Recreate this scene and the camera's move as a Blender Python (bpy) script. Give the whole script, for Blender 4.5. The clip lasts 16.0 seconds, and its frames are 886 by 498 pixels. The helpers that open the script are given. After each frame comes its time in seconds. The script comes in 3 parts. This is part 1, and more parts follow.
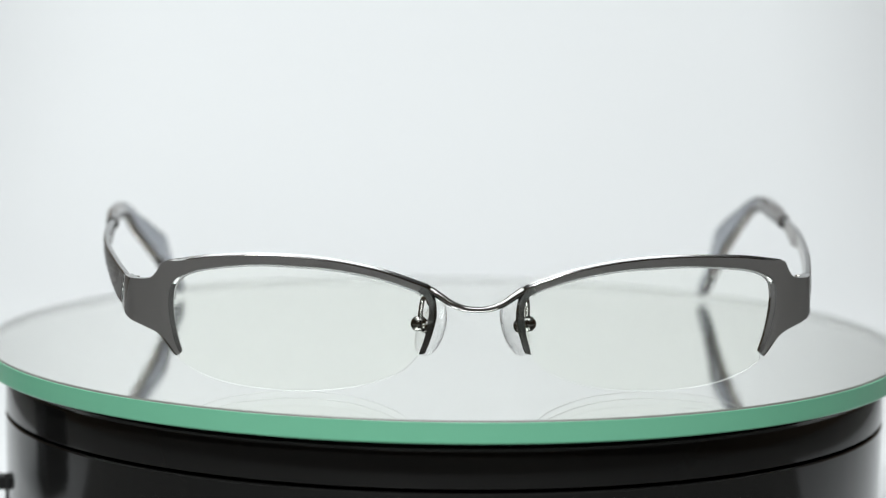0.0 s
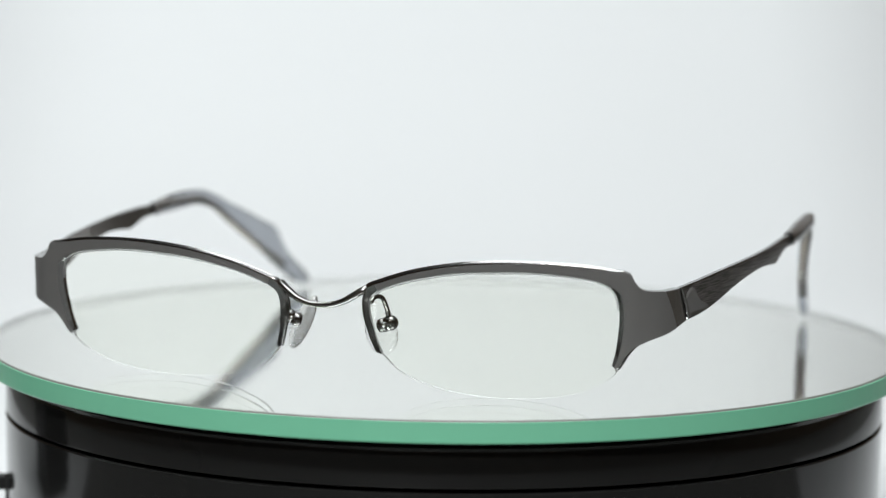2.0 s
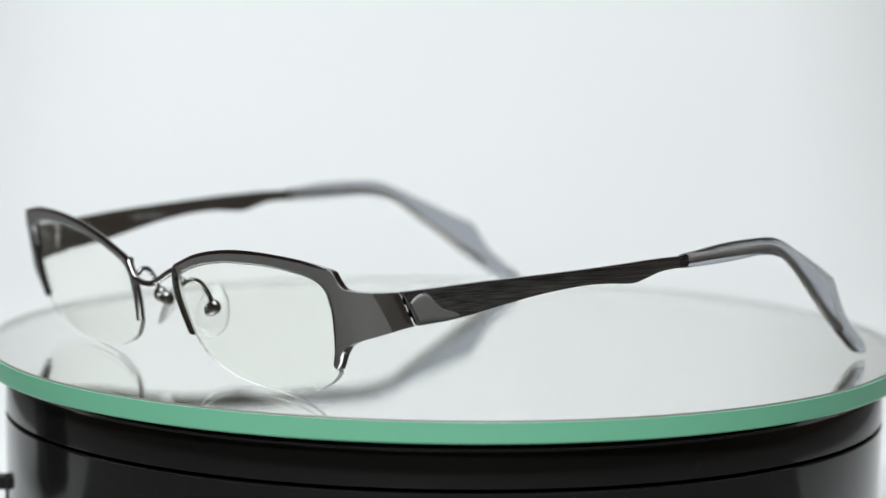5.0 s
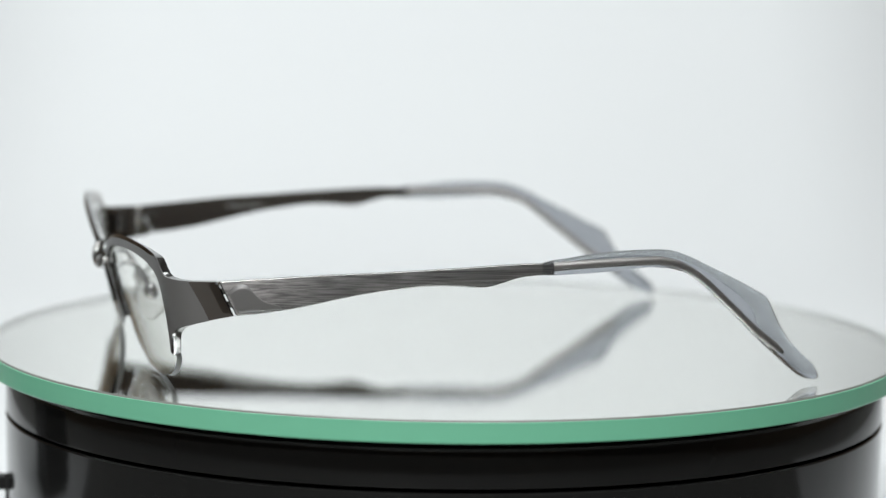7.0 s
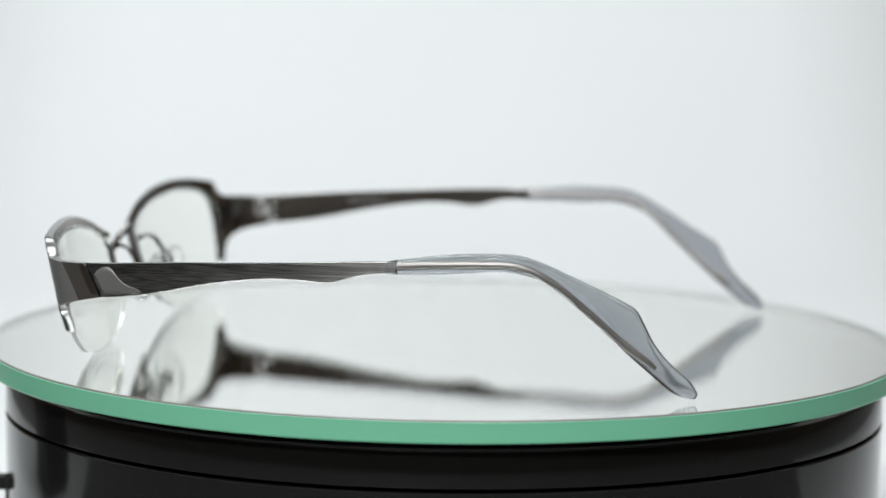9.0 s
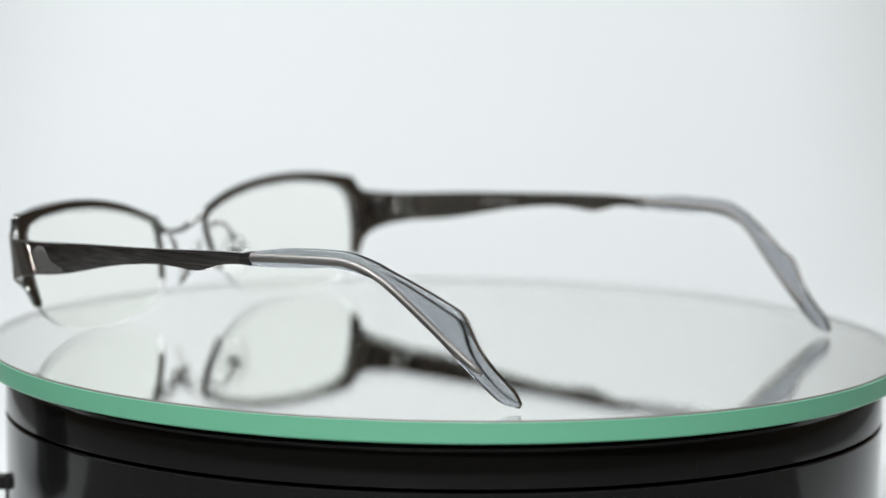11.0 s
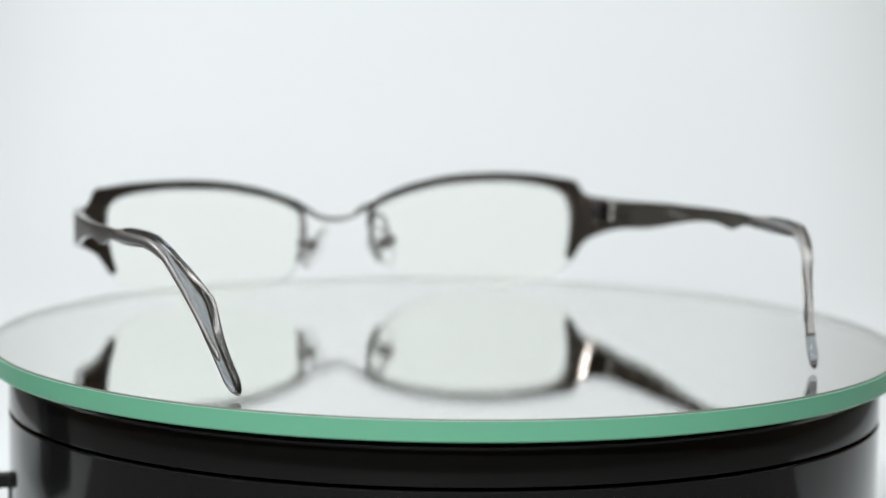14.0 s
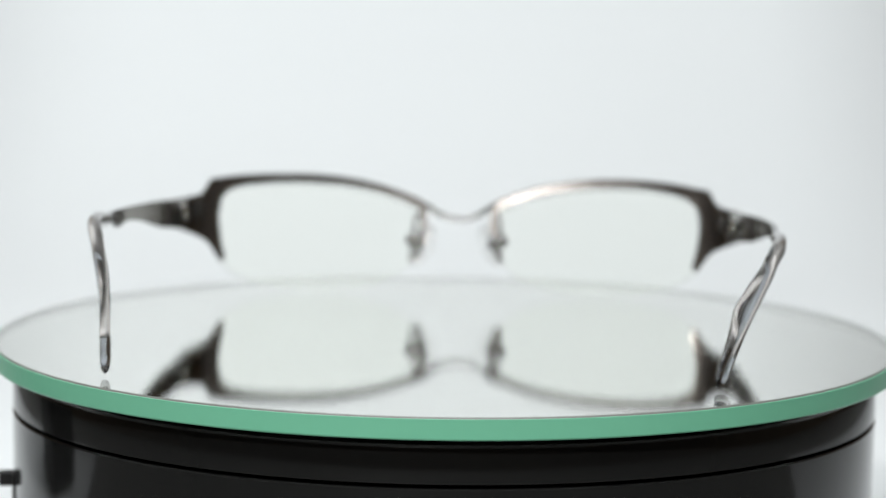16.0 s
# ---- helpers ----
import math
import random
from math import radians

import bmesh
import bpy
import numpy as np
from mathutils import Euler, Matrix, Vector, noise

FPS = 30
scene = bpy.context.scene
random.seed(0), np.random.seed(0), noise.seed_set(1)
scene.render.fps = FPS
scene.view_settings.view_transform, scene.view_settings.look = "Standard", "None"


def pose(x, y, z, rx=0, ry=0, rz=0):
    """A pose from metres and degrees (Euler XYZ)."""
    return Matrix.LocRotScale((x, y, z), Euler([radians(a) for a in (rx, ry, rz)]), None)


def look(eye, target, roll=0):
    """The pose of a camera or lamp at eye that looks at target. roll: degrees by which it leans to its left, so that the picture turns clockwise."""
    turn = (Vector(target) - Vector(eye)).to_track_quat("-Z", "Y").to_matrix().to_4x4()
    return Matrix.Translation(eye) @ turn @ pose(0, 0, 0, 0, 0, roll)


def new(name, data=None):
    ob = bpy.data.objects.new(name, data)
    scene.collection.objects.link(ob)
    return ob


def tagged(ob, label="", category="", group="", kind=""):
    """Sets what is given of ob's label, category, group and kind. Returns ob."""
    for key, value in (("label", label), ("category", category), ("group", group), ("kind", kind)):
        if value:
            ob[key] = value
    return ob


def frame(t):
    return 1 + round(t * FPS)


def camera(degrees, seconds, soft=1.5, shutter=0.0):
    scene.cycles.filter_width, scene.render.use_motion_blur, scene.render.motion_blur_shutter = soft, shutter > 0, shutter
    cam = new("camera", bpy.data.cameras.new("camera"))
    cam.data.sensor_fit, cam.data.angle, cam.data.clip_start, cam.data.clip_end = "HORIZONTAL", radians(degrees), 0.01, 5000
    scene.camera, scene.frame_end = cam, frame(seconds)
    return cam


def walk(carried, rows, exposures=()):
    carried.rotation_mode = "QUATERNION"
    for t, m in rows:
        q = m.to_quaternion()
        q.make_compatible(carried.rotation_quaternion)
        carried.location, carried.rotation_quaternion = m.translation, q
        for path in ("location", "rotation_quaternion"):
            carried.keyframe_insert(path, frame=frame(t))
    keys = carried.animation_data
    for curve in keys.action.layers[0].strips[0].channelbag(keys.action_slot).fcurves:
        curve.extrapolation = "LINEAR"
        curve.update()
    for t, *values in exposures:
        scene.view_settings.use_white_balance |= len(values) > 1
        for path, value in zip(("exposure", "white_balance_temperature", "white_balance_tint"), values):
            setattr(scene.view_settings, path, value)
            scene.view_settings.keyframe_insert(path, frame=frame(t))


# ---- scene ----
# ---- camera: fixed on a stand; it settles back a centimetre near the end ----
MM = 0.001
SPIN_START, SPIN_RATE = 3.61, -11.69          # degrees, degrees per second
cam = camera(16.354, 16.0, soft=1.25)
cam.data.dof.use_dof = True
cam.data.dof.focus_distance = 0.613
cam.data.dof.aperture_fstop = 12.5


def stand(back):
    m = Matrix.Translation((0, -0.67988, 0.10686)) @ pose(0, 0, 0, 0, 0, 0.06) @ pose(0, 0, 0, 90 - 7.28) @ pose(0, 0, 0, 0, 0, 0.81)
    return m @ Matrix.Translation((0, 0, back))


walk(cam, [(0, stand(0)), (12.1, stand(0)), (12.2, stand(0.004)), (12.4, stand(0.0045)), (14.8, stand(0.0045)), (14.95, stand(0.0105)), (15.3, stand(0.011)), (16.0, stand(0.011))])

# ---- light: two added fills above the table, a small key lamp, a dim room ----
world = bpy.data.worlds.new("world")
scene.world = world
world.use_nodes = True
world.node_tree.nodes["Background"].inputs[0].default_value = (0.9, 0.95, 1.0, 1)
world.node_tree.nodes["Background"].inputs[1].default_value = 0.05
scene.view_settings.exposure = 0.0


def area_lamp(name, eye, target, w, h, power, colour):
    data = bpy.data.lights.new(name, "AREA")
    data.shape, data.size, data.size_y, data.energy, data.color = "RECTANGLE", w, h, power, colour
    ob = new(name, data)
    ob.matrix_world = look(eye, target)
    return ob


# unseen broad fills, added to brighten the set and the backdrop
area_lamp("overhead_fill", (-0.03, -0.38, 1.05), (0.0, 0.32, 0.0), 0.92, 0.72, 10.0, (0.935, 0.985, 1.0))
area_lamp("backdrop_fill", (-0.42, 0.33, 1.18), (-0.20, 0.85, 0.50), 0.6, 0.4, 8.3, (0.935, 0.985, 1.0))
key = area_lamp("key_lamp", (-0.173, -0.88, 0.579), (0.0, 0.0, 0.0), 0.07, 0.07, 3.4, (0.98, 0.99, 1.0))
key.data.shape = "DISK"


# ---- materials ----
def material(name):
    mat = bpy.data.materials.new(name)
    mat.use_nodes = True
    nt = mat.node_tree
    return mat, nt, nt.nodes["Principled BSDF"], nt.links.new


def textured(name, colour_a, colour_b, scale, rough=(0.4, 0.5), metallic=0.0, bump=0.0, fine=8.0, stretch=(1, 1, 1), **extra):
    """Two-scale procedural surface: broad variation of colour, fine variation of gloss and relief."""
    mat, nt, b, link = material(name)
    co = nt.nodes.new("ShaderNodeTexCoord")
    mp = nt.nodes.new("ShaderNodeMapping")
    mp.inputs["Scale"].default_value = stretch
    link(co.outputs["Object"], mp.inputs["Vector"])
    n1, n2 = nt.nodes.new("ShaderNodeTexNoise"), nt.nodes.new("ShaderNodeTexNoise")
    n1.inputs["Scale"].default_value, n2.inputs["Scale"].default_value = scale, scale * fine
    n1.inputs["Detail"].default_value = n2.inputs["Detail"].default_value = 4
    for n in (n1, n2):
        link(mp.outputs[0], n.inputs["Vector"])
    mix = nt.nodes.new("ShaderNodeMix")
    mix.data_type = "RGBA"
    mix.inputs[6].default_value, mix.inputs[7].default_value = (*colour_a, 1), (*colour_b, 1)
    link(n1.outputs["Fac"], mix.inputs[0])
    link(mix.outputs[2], b.inputs["Base Color"])
    mr = nt.nodes.new("ShaderNodeMapRange")
    mr.inputs["To Min"].default_value, mr.inputs["To Max"].default_value = rough
    link(n2.outputs["Fac"], mr.inputs["Value"])
    link(mr.outputs[0], b.inputs["Roughness"])
    b.inputs["Metallic"].default_value = metallic
    if bump:
        bp = nt.nodes.new("ShaderNodeBump")
        bp.inputs["Strength"].default_value, bp.inputs["Distance"].default_value = bump, 0.0002
        link(n2.outputs["Fac"], bp.inputs["Height"])
        link(bp.outputs[0], b.inputs["Normal"])
    for key, value in extra.items():
        b.inputs[key].default_value = value
    return mat


GUNMETAL = textured("gunmetal", (0.26, 0.25, 0.245), (0.32, 0.31, 0.30), 60, (0.09, 0.15), 1.0, 0.015, 12)
SATIN = textured("satin_gunmetal", (0.215, 0.209, 0.204), (0.245, 0.238, 0.232), 70, (0.34, 0.42), 0.35, 0.03, 40)
CHROMED = textured("polished_gunmetal", (0.26, 0.258, 0.255), (0.32, 0.318, 0.315), 80, (0.16, 0.24), 1.0)
BROWNMETAL = textured("brown_gunmetal", (0.212, 0.190, 0.172), (0.252, 0.226, 0.205), 60, (0.12, 0.20), 0.9, 0.015, 12)
STEEL = textured("polished_steel", (0.52, 0.505, 0.48), (0.60, 0.585, 0.56), 80, (0.10, 0.18), 1.0)
COREWIRE = textured("dull_core_wire", (0.40, 0.37, 0.34), (0.50, 0.46, 0.42), 80, (0.34, 0.46), 0.8)
BLACK = textured("black_plastic", (0.009, 0.009, 0.0087), (0.014, 0.014, 0.0135), 30, (0.07, 0.13), 0.0, 0.015, 40, **{"Specular IOR Level": 0.36})
SWITCHBLACK = textured("switch_plastic", (0.012, 0.012, 0.012), (0.02, 0.02, 0.02), 200, (0.4, 0.5))
GREENEDGE = textured("green_glass_edge", (0.24, 0.72, 0.46), (0.27, 0.76, 0.495), 25, (0.25, 0.4), 0.0, 0.05, 30)
EDGELINE = textured("ground_glass_bevel", (0.20, 0.205, 0.185), (0.28, 0.28, 0.26), 120, (0.3, 0.5))
# whitish inner wall: paints the bright background that clear glass would let through
PALEWALL = textured("pale_glass_wall", (0.86, 0.88, 0.87), (0.92, 0.93, 0.92), 60, (0.5, 0.6))
SILVER = textured("mirror_silver", (0.965, 0.975, 0.945), (0.972, 0.98, 0.955), 10, (0.0, 0.004), 1.0)
PAPER = textured("white_paper", (0.80, 0.81, 0.815), (0.83, 0.84, 0.845), 6, (0.7, 0.85), 0.0, 0.05, 60)
LAMINATE = textured("grey_laminate", (0.17, 0.17, 0.165), (0.26, 0.26, 0.25), 7, (0.35, 0.5), 0.0, 0.1, 6, (1, 12, 1))
WALLPAINT = textured("wall_paint", (0.42, 0.31, 0.21), (0.48, 0.36, 0.25), 2, (0.8, 0.9), 0.0, 0.05, 60)
CEILINGPAINT = textured("ceiling_paint", (0.70, 0.69, 0.67), (0.75, 0.74, 0.72), 2, (0.8, 0.9))
CARPET = textured("carpet", (0.07, 0.055, 0.045), (0.12, 0.095, 0.075), 20, (0.9, 1.0), 0.0, 0.2, 20)
LENSEDGE = textured("ground_lens_edge", (0.84, 0.86, 0.86), (0.93, 0.94, 0.94), 100, (0.3, 0.45), **{"Transmission Weight": 0.7, "IOR": 1.3})
# for the rod that imitates the bright line in the lens edge
EDGEGLINT = textured("pale_edge_glint", (0.95, 0.96, 0.96), (0.98, 0.98, 0.98), 100, (0.1, 0.2), **{"Transmission Weight": 0.7, "IOR": 1.25})
INK = textured("grey_print", (0.30, 0.30, 0.29), (0.36, 0.36, 0.35), 200, (0.5, 0.6))


def brushed(name, colour):
    """Metal brushed along the part's length: long fine scratches, gloss spread across them, streaked glints put into
    the colour.
    """
    mat, nt, b, link = material(name)
    co, mp = nt.nodes.new("ShaderNodeTexCoord"), nt.nodes.new("ShaderNodeMapping")
    mp.inputs["Scale"].default_value = (1500, 48, 3600)
    link(co.outputs["Object"], mp.inputs["Vector"])
    scratch, patch = nt.nodes.new("ShaderNodeTexNoise"), nt.nodes.new("ShaderNodeTexNoise")
    scratch.inputs["Scale"].default_value, patch.inputs["Scale"].default_value = 1.0, 130
    scratch.inputs["Detail"].default_value = 5
    link(mp.outputs[0], scratch.inputs["Vector"])
    link(co.outputs["Object"], patch.inputs["Vector"])
    # light and dark streaks in the base colour imitate glints along the scratches
    glint_tone = nt.nodes.new("ShaderNodeMix")
    glint_tone.data_type = "RGBA"
    glint_tone.inputs[6].default_value, glint_tone.inputs[7].default_value = (*(0.55 * c for c in colour), 1), (*(1.5 * c for c in colour), 1)
    sharp = nt.nodes.new("ShaderNodeMapRange")
    sharp.inputs["From Min"].default_value, sharp.inputs["From Max"].default_value = 0.36, 0.66
    link(scratch.outputs["Fac"], sharp.inputs["Value"])
    link(sharp.outputs[0], glint_tone.inputs[0])
    link(glint_tone.outputs[2], b.inputs["Base Color"])
    gloss = nt.nodes.new("ShaderNodeMapRange")
    gloss.inputs["To Min"].default_value, gloss.inputs["To Max"].default_value = 0.33, 0.42
    link(patch.outputs["Fac"], gloss.inputs["Value"])
    link(gloss.outputs[0], b.inputs["Roughness"])
    bp = nt.nodes.new("ShaderNodeBump")
    bp.inputs["Strength"].default_value, bp.inputs["Distance"].default_value = 0.9, 0.00008
    link(scratch.outputs["Fac"], bp.inputs["Height"])
    link(bp.outputs[0], b.inputs["Normal"])
    way = nt.nodes.new("ShaderNodeTangent")
    way.direction_type, way.uv_map = "UV_MAP", "along"
    link(way.outputs[0], b.inputs["Tangent"])
    b.inputs["Anisotropic"].default_value, b.inputs["Anisotropic Rotation"].default_value = 0.95, 0.25
    b.inputs["Metallic"].default_value = 1.0
    return mat


BRUSHED = brushed("brushed_brown_gunmetal", (0.215, 0.206, 0.201))


def clear(name, colour, ior, rough=0.0, specular=0.5):
    mat, nt, b, link = material(name)
    b.inputs["Base Color"].default_value = (*colour, 1)
    b.inputs["Transmission Weight"].default_value = 1.0
    b.inputs["IOR"].default_value = ior
    b.inputs["Specular IOR Level"].default_value = specular
    n = nt.nodes.new("ShaderNodeTexNoise")
    n.inputs["Scale"].default_value = 90
    mr = nt.nodes.new("ShaderNodeMapRange")
    mr.inputs["To Min"].default_value, mr.inputs["To Max"].default_value = rough, rough + 0.012
    link(n.outputs["Fac"], mr.inputs["Value"])
    link(mr.outputs[0], b.inputs["Roughness"])
    return mat


LENS = clear("clear_lens", (0.985, 0.996, 0.966), 1.10, 0.0, 0.5)
LENS.node_tree.nodes["Principled BSDF"].inputs["Specular Tint"].default_value = (0.95, 0.75, 1.0, 1)   # violet anti-reflection coating
PLATE = clear("cover_glass", (0.997, 1.0, 0.995), 1.5)
SILICONE = clear("clear_silicone", (0.985, 0.985, 0.98), 1.07, 0.05)
_nt = SILICONE.node_tree
_wavy, _relief = _nt.nodes.new("ShaderNodeTexNoise"), _nt.nodes.new("ShaderNodeBump")
_wavy.inputs["Scale"].default_value = 55
_relief.inputs["Strength"].default_value, _relief.inputs["Distance"].default_value = 0.35, 0.0006
_nt.links.new(_wavy.outputs["Fac"], _relief.inputs["Height"])
_nt.links.new(_relief.outputs[0], _nt.nodes["Principled BSDF"].inputs["Normal"])
SILICONE.node_tree.nodes["Principled BSDF"].inputs["Coat Weight"].default_value = 0.8
ACETATE = clear("smoky_acetate", (0.43, 0.447, 0.478), 1.26, 0.02)
ACETATE.node_tree.nodes["Principled BSDF"].inputs["Coat Weight"].default_value = 0.2
ACETATE.node_tree.nodes["Principled BSDF"].inputs["Coat Roughness"].default_value = 0.09


# ---- mesh helpers; sizes in millimetres ----
def finish(bm, smooth=True):
    bmesh.ops.remove_doubles(bm, verts=bm.verts, dist=1e-6)
    bmesh.ops.recalc_face_normals(bm, faces=bm.faces)
    for f in bm.faces:
        f.smooth = smooth
    return bm


def part(name, bm, mats, parent=None, label=""):
    me = bpy.data.meshes.new(name)
    bm.to_mesh(me)
    bm.free()
    for m in (mats if isinstance(mats, (list, tuple)) else [mats]):
        me.materials.append(m)
    ob = new(name, me)
    if parent:
        ob.parent = parent
    if label:
        tagged(ob, label)
    return ob


def bevelled(ob, width, segments=2, angle=35, slot=-1):
    mod = ob.modifiers.new("bevel", "BEVEL")
    mod.width, mod.segments, mod.limit_method, mod.angle_limit = width * MM, segments, "ANGLE", radians(angle)
    mod.harden_normals, mod.material = True, slot
    return ob


def spline(points, n):
    """n points, evenly spaced, on a Catmull-Rom curve through the points given."""
    p = [Vector(q) for q in points]
    p = [2 * p[0] - p[1]] + p + [2 * p[-1] - p[-2]]
    fine = []
    for i in range(1, len(p) - 2):
        for k in range(24):
            s = k / 24
            a, b, c, d = p[i - 1:i + 3]
            fine.append(0.5 * (2 * b + (c - a) * s + (2 * a - 5 * b + 4 * c - d) * s * s + (3 * b - a - 3 * c + d) * s ** 3))
    fine.append(p[-2])
    run = [0.0]
    for a, b in zip(fine, fine[1:]):
        run.append(run[-1] + (b - a).length)
    out = []
    for k in range(n):
        s = run[-1] * k / (n - 1)
        i = min(max(int(np.searchsorted(run, s)), 1), len(run) - 1)
        w = (s - run[i - 1]) / max(run[i] - run[i - 1], 1e-9)
        out.append(fine[i - 1].lerp(fine[i], w))
    return out


def slab(rows, offset, back=0, wall=0, slot=None):
    """Thick plate from a grid of points (already in metres) and the same grid moved by offset(point, i, j)."""
    bm = bmesh.new()
    along = bm.loops.layers.uv.new("along")
    n, m = len(rows), len(rows[0])
    a = [[bm.verts.new(p) for p in r] for r in rows]
    b = [[bm.verts.new(offset(rows[i][j], i, j)) for j in range(m)] for i in range(n)]
    for i in range(n - 1):
        for j in range(m - 1):
            bm.faces.new((a[i][j], a[i + 1][j], a[i + 1][j + 1], a[i][j + 1])).material_index = slot(i, j) if slot else 0
            bm.faces.new((b[i][j], b[i][j + 1], b[i + 1][j + 1], b[i + 1][j])).material_index = back
    for i in range(n - 1):
        for j in (0, m - 1):
            bm.faces.new((a[i][j], a[i + 1][j], b[i + 1][j], b[i][j])).material_index = wall
    for j in range(m - 1):
        for i in (0, n - 1):
            bm.faces.new((a[i][j], a[i][j + 1], b[i][j + 1], b[i][j])).material_index = wall
    for f in bm.faces:
        for loop in f.loops:
            loop[along].uv = (loop.vert.co.y * 10, loop.vert.co.z * 10)
    return bm


def tube(points, radius, sides=12, flat=1.0, up=(0, 0, 1)):
    """A rod along the points (metres); radius is a number or a list, flat scales its height."""
    bm = bmesh.new()
    rings = []
    for i, p in enumerate(points):
        d = (points[min(i + 1, len(points) - 1)] - points[max(i - 1, 0)]).normalized()
        s = d.cross(Vector(up)).normalized()
        u = s.cross(d)
        r = radius[i] if isinstance(radius, (list, tuple)) else radius
        rings.append([bm.verts.new(p + s * r * math.cos(a) + u * r * flat * math.sin(a)) for a in (2 * math.pi * k / sides for k in range(sides))])
    for r, q in zip(rings, rings[1:]):
        for k in range(sides):
            bm.faces.new((r[k], r[(k + 1) % sides], q[(k + 1) % sides], q[k]))
    for r in (rings[0], rings[-1]):
        bm.faces.new(r)
    return finish(bm)


def lathe(profile, steps=192):
    """A turned body about z from (radius, height) in metres."""
    bm = bmesh.new()
    rings = []
    for r, z in profile:
        if r < 1e-9:
            rings.append([bm.verts.new((0, 0, z))])
        else:
            rings.append([bm.verts.new((r * math.cos(a), r * math.sin(a), z)) for a in (2 * math.pi * k / steps for k in range(steps))])
    for p, q in zip(rings, rings[1:]):
        for k in range(steps):
            l = (k + 1) % steps
            quad = [p[k % len(p)], p[l % len(p)], q[l % len(q)], q[k % len(q)]]
            quad = [v for i, v in enumerate(quad) if v not in quad[:i]]
            if len(quad) > 2:
                bm.faces.new(quad)
    bmesh.ops.recalc_face_normals(bm, faces=bm.faces)
    return bm


def box(size, centre=(0, 0, 0), turn=None):
    bm = bmesh.new()
    m = Matrix.Translation(centre) @ (turn or Matrix.Identity(4)) @ Matrix.Diagonal((*size, 1))
    bmesh.ops.create_cube(bm, size=1, matrix=m)
    return bm


def ball(radii, m, u=20, v=14):
    bm = bmesh.new()
    bmesh.ops.create_uvsphere(bm, u_segments=u, v_segments=v, radius=1, matrix=m @ Matrix.Diagonal((*radii, 1)))
    return finish(bm)


# ---- setting: table, paper sweep, room ----
TABLE = -0.052


def room():
    for name, size, centre, mat in (
            ("floor", (5.0, 5.0, 0.1), (0, 0, TABLE - 0.82), CARPET), ("ceiling", (5.0, 5.0, 0.1), (0, 0, 1.85), CEILINGPAINT),
            ("wall_north", (5.0, 0.1, 2.62), (0, 2.55, 0.49), WALLPAINT), ("wall_south", (5.0, 0.1, 2.62), (0, -2.55, 0.49), WALLPAINT),
            ("wall_east", (0.1, 5.2, 2.62), (2.55, 0, 0.49), WALLPAINT), ("wall_west", (0.1, 5.2, 2.62), (-2.55, 0, 0.49), WALLPAINT)):
        tagged(part(name, box(size, centre), mat), "plain dim brownish " + name.split("_")[0] + " of the room", name.split("_")[0], kind="structure")
    table = tagged(new("table"), "dark grey laminate table under the paper sweep", "table")
    table.location = (0, 0, TABLE - 0.77)
    top = bevelled(part("tabletop", box((2.2, 1.9, 0.03), (0, 0.2, 0.753)), LAMINATE, table), 3)
    for x in (-1.02, 1.02):
        for y in (-0.68, 1.08):
            part("leg", box((0.06, 0.06, 0.738), (x, y, 0.369)), LAMINATE, table)


def sweep():
    """White paper that lies on the table and curves up behind."""
    prof = [(-0.03, 0.0), (0.2, 0.0), (0.45, 0.0)]
    prof += [(0.45 + 0.45 * math.sin(a), 0.45 - 0.45 * math.cos(a)) for a in (math.pi / 2 * k / 24 for k in range(1, 25))]
    prof += [(0.9, 0.8), (0.9, 1.25)]
    rows = [[Vector((x, y, TABLE + 0.001 + z)) for y, z in prof] for x in (-0.255, -0.125, 0, 0.14, 0.285)]
    bm = slab(rows, lambda p, i, j: p + Vector((0, 0.0008 if j > 12 else 0, -0.0008 if j <= 12 else 0)))
    tagged(part("paper_sweep", finish(bm), PAPER), "seamless white paper sweep curving up behind the turntable", "backdrop", kind="structure")


# ---- turntable ----
def turntable():
    base = tagged(new("turntable"), "glossy black plastic motorised display turntable on white paper", "turntable")
    base.location = (0, 0, TABLE + 0.0018)
    h = -base.location.z
    body = part("body", finish(lathe([(0, 0), (0.0955, 0), (0.0964, 0.0004), (0.0968, 0.0010), (0.0968, 0.0014), (0.0971, h - 0.0157), (0.0971, h - 0.0154), (0.0968, h - 0.0151), (0.0920, h - 0.0151), (0.0920, h - 0.0149), (0, h - 0.0149)])), BLACK, base)
    bevelled(body, 0.01)
    platter = part("platter", finish(lathe([(0, h - 0.0148), (0.0920, h - 0.0148), (0.0920, h - 0.0145), (0.0967, h - 0.01445), (0.0971, h - 0.0142), (0.0971, h - 0.0138), (0.0970, h - 0.0072), (0.0968, h - 0.0066),
                                           (0.0963, h - 0.0062), (0.0955, h - 0.0060), (0.090, h - 0.0059), (0.090, h - 0.00495), (0, h - 0.00495)])), BLACK, base, "rotating black platter with a thin seam below it")
    bevelled(platter, 0.01)
    turn = pose(0, 0, 0, 0, 0, 191)
    at = turn @ Matrix.Translation((0.0968, 0, h - 0.0325))
    plate = part("switch_plate", box((0.0010, 0.0060, 0.0075), (0, 0, 0), at), SWITCHBLACK, base, "small dark switch plate")
    bevelled(plate, 0.4)
    knob = part("switch_knob", box((0.0036, 0.0036, 0.0032), (0, 0, 0), at @ Matrix.Translation((0.0018, -0.0008, 0.0022))), SWITCHBLACK, plate)
    bevelled(knob, 0.5)
    return base, platter


